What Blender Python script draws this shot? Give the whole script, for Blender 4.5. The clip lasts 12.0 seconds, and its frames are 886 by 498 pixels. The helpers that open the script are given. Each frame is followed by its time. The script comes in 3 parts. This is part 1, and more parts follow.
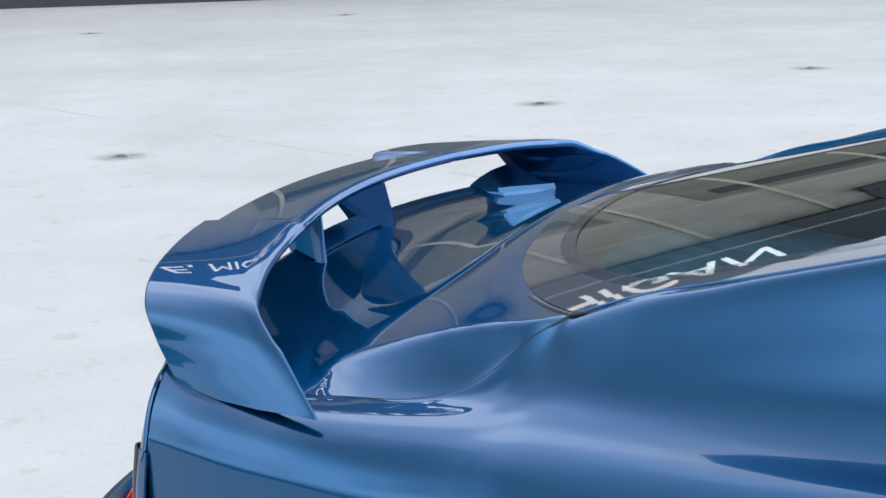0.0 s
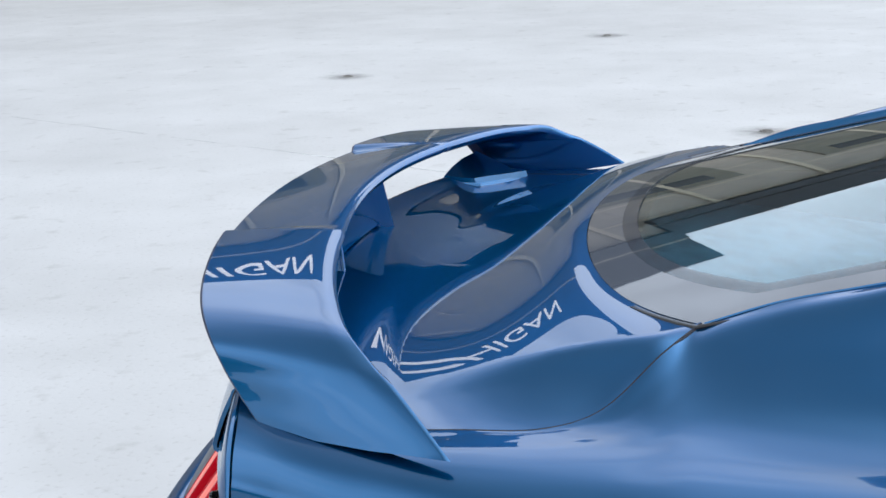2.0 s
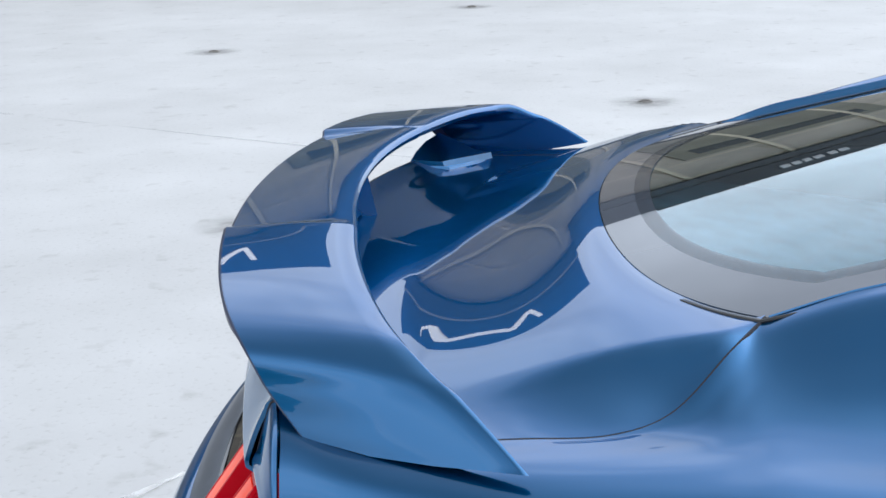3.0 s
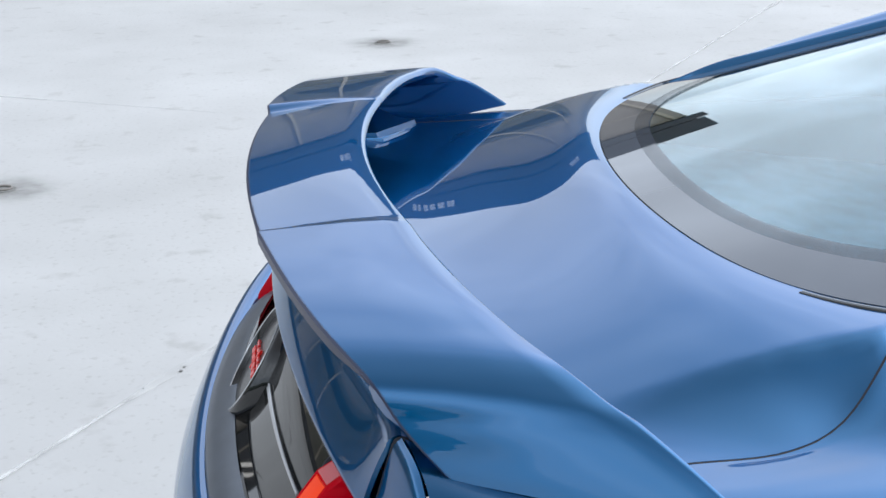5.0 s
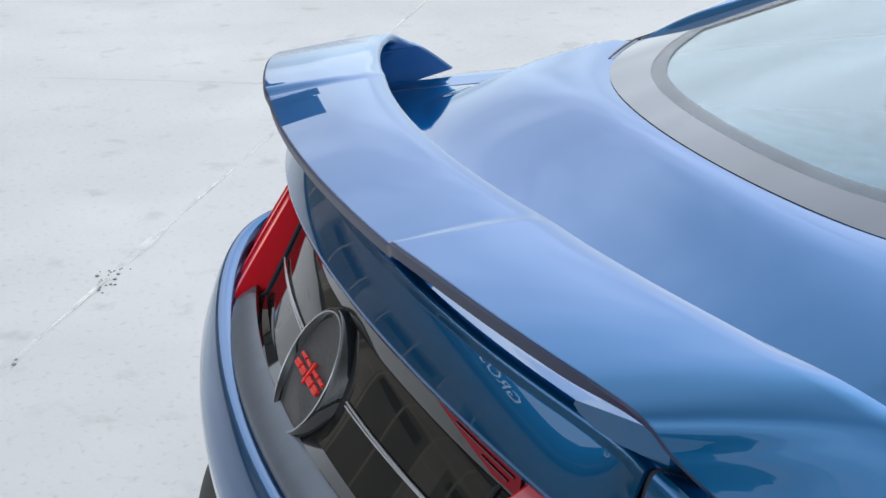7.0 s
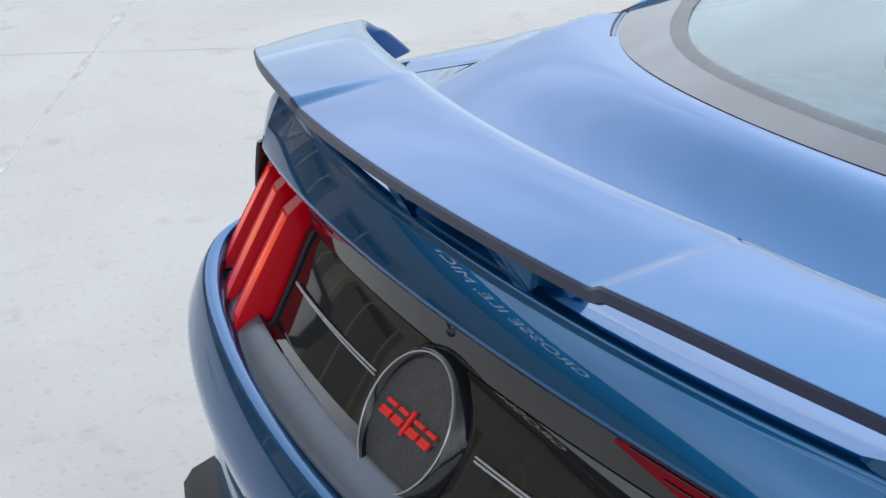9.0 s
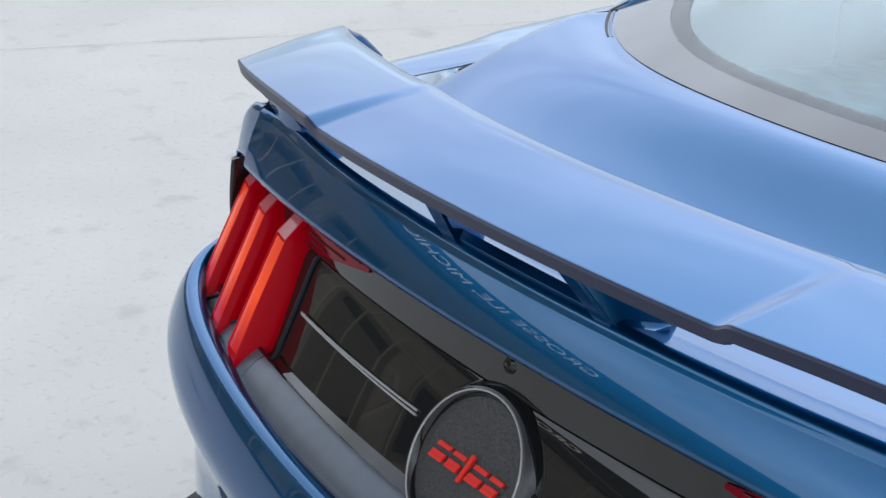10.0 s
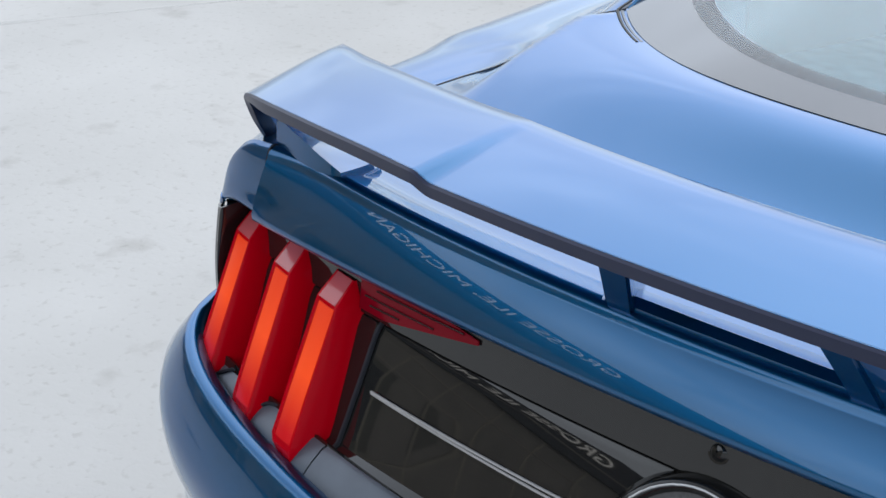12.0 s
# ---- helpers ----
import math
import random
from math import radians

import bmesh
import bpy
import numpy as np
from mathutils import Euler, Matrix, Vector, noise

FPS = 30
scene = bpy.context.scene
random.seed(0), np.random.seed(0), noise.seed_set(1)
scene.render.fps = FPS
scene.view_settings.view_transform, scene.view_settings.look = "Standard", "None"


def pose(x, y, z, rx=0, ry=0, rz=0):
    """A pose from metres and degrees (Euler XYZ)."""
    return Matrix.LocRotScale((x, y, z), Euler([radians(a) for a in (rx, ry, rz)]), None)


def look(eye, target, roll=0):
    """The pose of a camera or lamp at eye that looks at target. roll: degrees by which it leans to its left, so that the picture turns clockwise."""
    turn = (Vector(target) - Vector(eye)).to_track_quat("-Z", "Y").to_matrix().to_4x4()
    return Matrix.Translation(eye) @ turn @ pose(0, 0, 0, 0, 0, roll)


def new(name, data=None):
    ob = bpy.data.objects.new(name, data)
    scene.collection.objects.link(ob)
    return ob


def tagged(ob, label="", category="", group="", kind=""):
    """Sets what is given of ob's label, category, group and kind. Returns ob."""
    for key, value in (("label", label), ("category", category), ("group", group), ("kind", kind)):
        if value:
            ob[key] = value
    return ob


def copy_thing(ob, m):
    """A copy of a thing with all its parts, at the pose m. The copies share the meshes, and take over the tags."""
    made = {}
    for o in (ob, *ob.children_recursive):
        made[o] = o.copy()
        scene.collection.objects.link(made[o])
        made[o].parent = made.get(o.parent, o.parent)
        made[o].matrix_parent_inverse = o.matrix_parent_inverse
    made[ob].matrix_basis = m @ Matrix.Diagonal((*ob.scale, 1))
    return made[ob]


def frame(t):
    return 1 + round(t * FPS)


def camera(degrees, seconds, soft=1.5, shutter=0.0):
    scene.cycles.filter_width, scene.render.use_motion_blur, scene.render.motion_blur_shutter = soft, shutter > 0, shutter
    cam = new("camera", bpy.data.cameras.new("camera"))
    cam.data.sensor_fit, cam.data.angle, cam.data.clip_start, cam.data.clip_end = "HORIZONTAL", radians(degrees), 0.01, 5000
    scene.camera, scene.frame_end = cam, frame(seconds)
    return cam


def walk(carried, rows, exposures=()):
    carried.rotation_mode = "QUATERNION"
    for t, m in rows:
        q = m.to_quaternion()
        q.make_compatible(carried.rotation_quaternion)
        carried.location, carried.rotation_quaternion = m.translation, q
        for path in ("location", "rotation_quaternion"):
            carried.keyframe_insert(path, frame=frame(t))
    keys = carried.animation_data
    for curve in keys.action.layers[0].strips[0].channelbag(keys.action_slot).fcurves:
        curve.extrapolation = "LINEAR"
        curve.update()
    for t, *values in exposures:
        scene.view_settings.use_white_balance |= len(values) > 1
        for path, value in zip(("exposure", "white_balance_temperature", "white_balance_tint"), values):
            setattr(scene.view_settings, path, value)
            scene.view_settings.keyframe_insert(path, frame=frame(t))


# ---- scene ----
cam = camera(30.7, 12.0)


PATH = [
    (0, (2.402, 1.503, 1.614), (0.58, 0.784, 1.212), -1.4),
    (0.5, (2.387, 1.395, 1.617), (0.542, 0.74, 1.208), -1.6),
    (1, (2.365, 1.286, 1.621), (0.501, 0.695, 1.204), -1.5),
    (1.5, (2.347, 1.176, 1.629), (0.465, 0.657, 1.198), -1.4),
    (2, (2.316, 1.065, 1.629), (0.417, 0.622, 1.183), -1.6),
    (2.5, (2.277, 0.947, 1.632), (0.365, 0.593, 1.166), -1.6),
    (3, (2.231, 0.83, 1.633), (0.308, 0.572, 1.148), -1.7),
    (5, (2.028, 0.377, 1.66), (0.117, 0.519, 1.088), -1.2),
    (5.5, (1.982, 0.259, 1.665), (0.087, 0.504, 1.074), -1.3),
    (6, (1.914, 0.146, 1.672), (0.042, 0.489, 1.059), -1.3),
    (6.5, (1.852, 0.036, 1.684), (0.006, 0.472, 1.047), -1.5),
    (7, (1.762, -0.065, 1.688), (-0.051, 0.462, 1.03), -1.5),
    (7.5, (1.669, -0.161, 1.696), (-0.107, 0.456, 1.016), -1.7),
    (9.5, (1.251, -0.463, 1.718), (-0.336, 0.494, 0.964), -1.7),
    (10, (1.131, -0.516, 1.717), (-0.396, 0.525, 0.952), -1.5),
    (10.5, (1.009, -0.569, 1.723), (-0.45, 0.555, 0.943), -1.1),
    (11, (0.88, -0.604, 1.722), (-0.511, 0.594, 0.927), -1.2),
    (11.5, (0.748, -0.64, 1.72), (-0.569, 0.63, 0.912), -0.9),
    (12, (0.617, -0.672, 1.719), (-0.622, 0.667, 0.897), -0.6),
]
walk(cam, [(t, look(eye, target, roll)) for t, eye, target, roll in PATH],
     [(0, 2.46, 6950, 10), (3, 2.44, 6900, 10), (5.5, 2.34, 7000, 10), (9.5, 2.2, 7200, 10), (12, 2.18, 7200, 10)])

# ---- light ----
world = bpy.data.worlds.new("overcast_sky")
scene.world = world
world.use_nodes = True
wn = world.node_tree
sky = wn.nodes.new("ShaderNodeTexSky")
sky.sky_type = "NISHITA"
sky.sun_disc = False
sky.sun_elevation, sky.sun_rotation = radians(50), radians(-20)
sky.air_density, sky.dust_density, sky.ozone_density = 1.0, 0.3, 1.6
# thin broken cloud over the whole sky
cloud, spread = wn.nodes.new("ShaderNodeTexNoise"), wn.nodes.new("ShaderNodeMapping")
place, veil, mixed = wn.nodes.new("ShaderNodeTexCoord"), wn.nodes.new("ShaderNodeMapRange"), wn.nodes.new("ShaderNodeMix")
cloud.inputs["Scale"].default_value, cloud.inputs["Detail"].default_value, cloud.inputs["Distortion"].default_value = 3.0, 7, 0.6
spread.inputs["Scale"].default_value = (1.0, 1.7, 2.6)
veil.inputs["From Min"].default_value, veil.inputs["From Max"].default_value = 0.35, 0.68
veil.inputs["To Min"].default_value, veil.inputs["To Max"].default_value = 0.82, 1.28
mixed.data_type, mixed.blend_type = "RGBA", "MULTIPLY"
mixed.inputs["Factor"].default_value = 1.0
wn.links.new(place.outputs["Generated"], spread.inputs["Vector"])
wn.links.new(spread.outputs[0], cloud.inputs["Vector"])
wn.links.new(cloud.outputs["Fac"], veil.inputs["Value"])
# pale haze, duller towards the horizon, deeper blue overhead
high, thin, haze = wn.nodes.new("ShaderNodeSeparateXYZ"), wn.nodes.new("ShaderNodeMapRange"), wn.nodes.new("ShaderNodeMix")
deep, dim = wn.nodes.new("ShaderNodeMapRange"), wn.nodes.new("ShaderNodeMath")
far, both = wn.nodes.new("ShaderNodeMapRange"), wn.nodes.new("ShaderNodeMath")
haze.data_type, dim.operation, both.operation = "RGBA", "MULTIPLY", "MULTIPLY"
haze.inputs["B"].default_value = (2.4, 2.85, 3.5, 1)
for node, values in ((thin, (0.55, 0.95, 0.88, 0.05)), (deep, (0.5, 0.9, 1.0, 0.16)), (far, (0.0, 0.4, 0.6, 1.0))):
    for key, value in zip(("From Min", "From Max", "To Min", "To Max"), values):
        node.inputs[key].default_value = value
    wn.links.new(high.outputs["Z"], node.inputs["Value"])
wn.links.new(place.outputs["Generated"], high.inputs[0])
wn.links.new(thin.outputs[0], haze.inputs["Factor"])
wn.links.new(sky.outputs[0], haze.inputs["A"])
wn.links.new(haze.outputs["Result"], mixed.inputs["A"])
wn.links.new(veil.outputs[0], dim.inputs[0])
wn.links.new(deep.outputs[0], both.inputs[0])
wn.links.new(far.outputs[0], both.inputs[1])
wn.links.new(both.outputs[0], dim.inputs[1])
wn.links.new(dim.outputs[0], mixed.inputs["B"])
# soft glow of the sun behind the haze
glow, falloff, aureole = wn.nodes.new("ShaderNodeVectorMath"), wn.nodes.new("ShaderNodeMath"), wn.nodes.new("ShaderNodeMix")
glow.operation, falloff.operation = "DOT_PRODUCT", "POWER"
glow.inputs[1].default_value = (-0.22, 0.604, 0.766)
falloff.inputs[1].default_value, falloff.use_clamp = 5, True
aureole.data_type, aureole.blend_type = "RGBA", "ADD"
aureole.inputs["B"].default_value = (3.2, 3.6, 4.2, 1)
wn.links.new(place.outputs["Generated"], glow.inputs[0])
wn.links.new(glow.outputs["Value"], falloff.inputs[0])
wn.links.new(falloff.outputs[0], aureole.inputs["Factor"])
wn.links.new(mixed.outputs["Result"], aureole.inputs["A"])
wn.links.new(aureole.outputs["Result"], wn.nodes["Background"].inputs[0])
wn.nodes["Background"].inputs[1].default_value = 0.105
# thin cloud spreads the sun's own light over nearly the whole sky
sun = new("sun", bpy.data.lights.new("sun", "SUN"))
sun.data.energy, sun.data.angle, sun.data.color = 0.2, radians(160), (1.0, 0.97, 0.93)
sun.matrix_world = look((-0.35, 0.95, 9.9), (0, 0, 0))


# ---- materials ----
def mat(name, colour, rough=0.5, metal=0.0, coat=0.0, ior=1.5, vary=0.0, scale=6.0, bump=0.0, spec=0.5):
    m = bpy.data.materials.new(name)
    m.use_nodes = True
    t = m.node_tree
    b = t.nodes["Principled BSDF"]
    b.inputs["Base Color"].default_value = (*colour, 1)
    b.inputs["Roughness"].default_value = rough
    b.inputs["Metallic"].default_value = metal
    b.inputs["IOR"].default_value = ior
    b.inputs["Coat Weight"].default_value = coat
    b.inputs["Coat Roughness"].default_value = 0.006
    b.inputs["Specular IOR Level"].default_value = spec
    if vary or bump:
        co = t.nodes.new("ShaderNodeTexCoord")
        no = t.nodes.new("ShaderNodeTexNoise")
        no.inputs["Scale"].default_value, no.inputs["Detail"].default_value = scale, 6
        t.links.new(co.outputs["Object"], no.inputs["Vector"])
        if vary:
            ra = t.nodes.new("ShaderNodeValToRGB")
            ra.color_ramp.elements[0].color = (*[c * (1 - vary) for c in colour], 1)
            ra.color_ramp.elements[1].color = (*[min(1, c * (1 + vary)) for c in colour], 1)
            ra.color_ramp.elements[0].position, ra.color_ramp.elements[1].position = 0.3, 0.7
            t.links.new(no.outputs["Fac"], ra.inputs[0])
            t.links.new(ra.outputs[0], b.inputs["Base Color"])
        if bump:
            bu = t.nodes.new("ShaderNodeBump")
            bu.inputs["Strength"].default_value, bu.inputs["Distance"].default_value = bump, 0.01
            t.links.new(no.outputs["Fac"], bu.inputs["Height"])
            t.links.new(bu.outputs[0], b.inputs["Normal"])
    return m


PAINT = mat("metallic_blue_paint", (0.0002, 0.088, 0.215), 0.30, 0.9, 1.0, spec=0.0)
PAINT.node_tree.nodes["Principled BSDF"].inputs["Coat IOR"].default_value = 1.5
PAINT.node_tree.nodes["Principled BSDF"].inputs["Specular Tint"].default_value = (0.13, 0.48, 0.73, 1)
# shade and dark reflections on the wing's back edge, put into a colour
EDGE_SHADE = mat("dark_blue_edge_shade", (0.008, 0.014, 0.045), 0.4)
BLACK = mat("black_gloss_plastic", (0.010, 0.010, 0.010), 0.03, 0.0, 0.0, ior=1.55)
RUBBER = mat("black_rubber", (0.015, 0.015, 0.016), 0.55)
GAP = mat("dark_gap", (0.004, 0.005, 0.012), 0.7)
SATIN = mat("satin_grey_trim", (0.10, 0.118, 0.145), 0.36, 0.3, vary=0.08, scale=30)
CHROME = mat("bright_trim", (0.55, 0.55, 0.56), 0.25, 0.5)
CARBON = mat("badge_weave", (0.03, 0.03, 0.032), 0.35, 0.0, 0.3, vary=0.5, scale=300, bump=0.2)
REDPAINT = mat("red_enamel", (0.75, 0.03, 0.025), 0.25)
LENS = mat("red_lamp_lens", (0.50, 0.001, 0.009), 0.12, 0.0, 0.0, spec=0.06)
GUIDE = mat("orange_red_light_guide", (0.75, 0.060, 0.015), 0.30, 0.0, 0.4, spec=0.1)
GUIDE.node_tree.nodes["Principled BSDF"].inputs["Emission Color"].default_value = (1.0, 0.06, 0.01, 1)
GUIDE.node_tree.nodes["Principled BSDF"].inputs["Emission Strength"].default_value = 0.10
gn = GUIDE.node_tree  # deeper red towards the foot, orange in the middle
gc, gs, gr = gn.nodes.new("ShaderNodeTexCoord"), gn.nodes.new("ShaderNodeSeparateXYZ"), gn.nodes.new("ShaderNodeMapRange")
gk = gn.nodes.new("ShaderNodeValToRGB")
gr.inputs["From Min"].default_value, gr.inputs["From Max"].default_value = 0.856, 0.976
gk.color_ramp.elements[0].color, gk.color_ramp.elements[1].color = (0.45, 0.004, 0.008, 1), (0.62, 0.035, 0.010, 1)
mid = gk.color_ramp.elements.new(0.42)
mid.color = (0.80, 0.065, 0.012, 1)
gn.links.new(gc.outputs["Object"], gs.inputs[0])
gn.links.new(gs.outputs["Z"], gr.inputs["Value"])
gn.links.new(gr.outputs[0], gk.inputs[0])
for slot in ("Base Color", "Emission Color"):
    gn.links.new(gk.outputs[0], gn.nodes["Principled BSDF"].inputs[slot])
DEEPRED = mat("deep_red_lens", (0.20, 0.002, 0.010), 0.10, spec=0.07)
CAP = mat("pinkish_lens_cap", (0.55, 0.10, 0.11), 0.12)
HOUSING = mat("dark_red_lamp_housing", (0.035, 0.003, 0.005), 0.2)
CLEAR = mat("clear_lamp_edge", (0.68, 0.68, 0.70), 0.25, 0.0)
TYRE = mat("tyre_rubber", (0.02, 0.02, 0.02), 0.8, vary=0.3, scale=40)
RIM = mat("grey_alloy", (0.3, 0.3, 0.31), 0.3, 0.9)
CABIN = mat("grey_cabin_trim", (0.13, 0.22, 0.26), 0.8, vary=0.3, scale=20)
FRIT = mat("grey_glass_border", (0.066, 0.076, 0.094), 0.02, 0.0, 0.0, ior=1.6)
DOTS = mat("dotted_glass_border", (0.066, 0.076, 0.094), 0.02, 0.0, 0.0, ior=1.6)
CLAD = mat("beige_cladding", (0.29, 0.25, 0.205), 0.6, vary=0.12, scale=0.6)
RIB = mat("tan_steel_rib", (0.42, 0.36, 0.27), 0.6, vary=0.1, scale=2)
DOORS = mat("dull_olive_door", (0.13, 0.12, 0.09), 0.6, vary=0.15, scale=0.6)
FASCIA = mat("dark_fascia", (0.03, 0.033, 0.037), 0.5, vary=0.2, scale=1)
WHITE = mat("lit_white_letter", (0.85, 0.85, 0.85), 0.5)
WHITE.node_tree.nodes["Principled BSDF"].inputs["Emission Color"].default_value = (1.0, 0.98, 0.95, 1)
WHITE.node_tree.nodes["Principled BSDF"].inputs["Emission Strength"].default_value = 0.3
PALE = mat("pale_sign_paint", (0.55, 0.55, 0.56), 0.6)
STEEL = mat("rusty_steel", (0.22, 0.20, 0.18), 0.7, 0.2, vary=0.4, scale=30)
JOINT = mat("joint_filler", (0.74, 0.73, 0.70), 0.9, vary=0.35, scale=9)
THIN = mat("faint_joint", (0.50, 0.49, 0.47), 0.9, vary=0.2, scale=9)
SMUDGE = mat("dirt_smudge", (0.30, 0.29, 0.27), 0.95)
LEAVES = mat("added_foliage", (0.12, 0.15, 0.12), 0.8, vary=0.3, scale=0.8)
STAIN = mat("dark_grit", (0.20, 0.195, 0.18), 0.95, vary=0.4, scale=60)


def glass_material():
    m = mat("tinted_glass", (0.42, 0.70, 0.80), 0.0, ior=1.5)
    m.node_tree.nodes["Principled BSDF"].inputs["Transmission Weight"].default_value = 1.0
    return m


def concrete_material():
    m = mat("pale_concrete", (0.6, 0.6, 0.58), 0.75)
    t = m.node_tree
    b = t.nodes["Principled BSDF"]
    co = t.nodes.new("ShaderNodeTexCoord")

    def noisy(scale, detail, lo, hi, a, z):
        n = t.nodes.new("ShaderNodeTexNoise")
        n.inputs["Scale"].default_value, n.inputs["Detail"].default_value = scale, detail
        t.links.new(co.outputs["Object"], n.inputs["Vector"])
        r = t.nodes.new("ShaderNodeValToRGB")
        r.color_ramp.elements[0].position, r.color_ramp.elements[1].position = lo, hi
        r.color_ramp.elements[0].color, r.color_ramp.elements[1].color = (*a, 1), (*z, 1)
        t.links.new(n.outputs["Fac"], r.inputs[0])
        return n, r.outputs[0]

    def times(p, q):
        x = t.nodes.new("ShaderNodeMix")
        x.data_type, x.blend_type = "RGBA", "MULTIPLY"
        x.inputs["Factor"].default_value = 1.0
        t.links.new(p, x.inputs["A"])
        t.links.new(q, x.inputs["B"])
        return x.outputs["Result"]

    _, big = noisy(0.35, 4, 0.3, 0.7, (0.47, 0.460, 0.442), (0.56, 0.55, 0.53))
    _, mid = noisy(1.7, 5, 0.30, 0.70, (0.90, 0.90, 0.895), (1, 1, 1))
    fine, specks = noisy(38, 6, 0.30, 0.42, (0.87, 0.86, 0.85), (1, 1, 1))
    _, pits = noisy(6, 8, 0.27, 0.40, (0.83, 0.82, 0.81), (1, 1, 1))
    t.links.new(times(times(times(big, mid), specks), pits), b.inputs["Base Color"])
    bu = t.nodes.new("ShaderNodeBump")
    bu.inputs["Strength"].default_value, bu.inputs["Distance"].default_value = 0.25, 0.004
    t.links.new(fine.outputs["Fac"], bu.inputs["Height"])
    t.links.new(bu.outputs[0], b.inputs["Normal"])
    return m


def worn(m, lo, hi, scale, least, most, radius=0.0):
    """Let the layer wear through in patches, and thin out towards a rim."""
    t = m.node_tree
    co, no, ra = t.nodes.new("ShaderNodeTexCoord"), t.nodes.new("ShaderNodeTexNoise"), t.nodes.new("ShaderNodeMapRange")
    no.inputs["Scale"].default_value, no.inputs["Detail"].default_value = scale, 5
    for k, v in (("From Min", lo), ("From Max", hi), ("To Min", least), ("To Max", most)):
        ra.inputs[k].default_value = v
    t.links.new(co.outputs["Object"], no.inputs["Vector"])
    t.links.new(no.outputs["Fac"], ra.inputs["Value"])
    out = ra.outputs[0]
    if radius:
        le, fade, mu = t.nodes.new("ShaderNodeVectorMath"), t.nodes.new("ShaderNodeMapRange"), t.nodes.new("ShaderNodeMath")
        le.operation, mu.operation, fade.interpolation_type = "LENGTH", "MULTIPLY", "SMOOTHSTEP"
        t.links.new(co.outputs["Object"], le.inputs[0])
        fade.inputs["From Min"].default_value, fade.inputs["From Max"].default_value = 0.01, radius
        fade.inputs["To Min"].default_value, fade.inputs["To Max"].default_value = 1, 0
        t.links.new(le.outputs["Value"], fade.inputs["Value"])
        t.links.new(fade.outputs[0], mu.inputs[0])
        t.links.new(out, mu.inputs[1])
        out = mu.outputs[0]
    t.links.new(out, t.nodes["Principled BSDF"].inputs["Alpha"])


worn(JOINT, 0.38, 0.66, 2.2, 0.03, 0.5)
worn(THIN, 0.45, 0.68, 0.7, 0.0, 0.26)
worn(DOTS, 0.3, 0.7, 300, 0.35, 0.65)
worn(SMUDGE, 0.3, 0.7, 9, 0.15, 0.75, 0.30)
GLASS, CONCRETE = glass_material(), concrete_material()


# ---- building tools ----
def empty(name, at=(0, 0, 0)):
    e = new(name)
    e.location = at
    return e


def finish(bm, angle=38):
    bmesh.ops.remove_doubles(bm, verts=bm.verts, dist=1e-5)
    bmesh.ops.recalc_face_normals(bm, faces=bm.faces)
    lim = radians(angle)
    for f in bm.faces:
        f.smooth = True
    for e in bm.edges:
        if len(e.link_faces) == 2 and e.calc_face_angle(0) > lim:
            e.smooth = False
    return bm


def thicken(bm, t):
    """Gives an open sheet a back and a rim, on the side towards the middle of the car."""
    bmesh.ops.remove_doubles(bm, verts=bm.verts, dist=1e-5)
    bmesh.ops.recalc_face_normals(bm, faces=bm.faces)
    middle = Vector((0, 1.3, 0.6))
    if sum((f.calc_center_median() - middle).dot(f.normal) * f.calc_area() for f in bm.faces) < 0:
        bmesh.ops.reverse_faces(bm, faces=bm.faces)
    bm.normal_update()
    front, rim = bm.faces[:], [e for e in bm.edges if len(e.link_faces) == 1]
    back = {v: bm.verts.new(v.co - v.normal * t) for v in bm.verts[:]}
    for f in front:
        bm.faces.new([back[v] for v in reversed(f.verts)])
    for e in rim:
        a, b = e.verts
        bm.faces.new((a, b, back[b], back[a]))


def part(name, bm, material, parent=None, label="", thick=0.0, angle=38):
    if thick:
        thicken(bm, abs(thick))
    finish(bm, angle)
    me = bpy.data.meshes.new(name)
    bm.to_mesh(me)
    bm.free()
    me.materials.append(material)
    ob = new(name, me)
    if parent:
        ob.parent = parent
        ob.matrix_parent_inverse = parent.matrix_world.inverted()
    if label:
        ob["label"] = label
    return ob


def bend(points, n):
    """Catmull-Rom curve through the points, n steps a span."""
    p = [Vector(q) for q in points]
    e = [2 * p[0] - p[1]] + p + [2 * p[-1] - p[-2]]
    out = []
    for i in range(len(p) - 1):
        a, b, c, d = e[i:i + 4]
        for k in range(n):
            t = k / n
            out.append(0.5 * (2 * b + (c - a) * t + (2 * a - 5 * b + 4 * c - d) * t * t + (3 * b - a - 3 * c + d) * t ** 3))
    return out + [p[-1]]


def net(rows, n=6, m=6, side=1):
    """Rows of control points as a fine grid of points; side -1 mirrors it in x."""
    fine = [bend(r, m) for r in rows]
    cols = [bend([r[j] for r in fine], n) for j in range(len(fine[0]))]
    return [[Vector((c[i].x * side, c[i].y, c[i].z)) for c in cols] for i in range(len(cols[0]))]


def sheet(grid, bm=None, close=False):
    bm = bm or bmesh.new()
    vs = [[bm.verts.new(p) for p in row] for row in grid]
    w = len(vs[0])
    for a, b in zip(vs, vs[1:]):
        for j in range(w if close else w - 1):
            k = (j + 1) % w
            bm.faces.new((a[j], a[k], b[k], b[j]))
    return bm


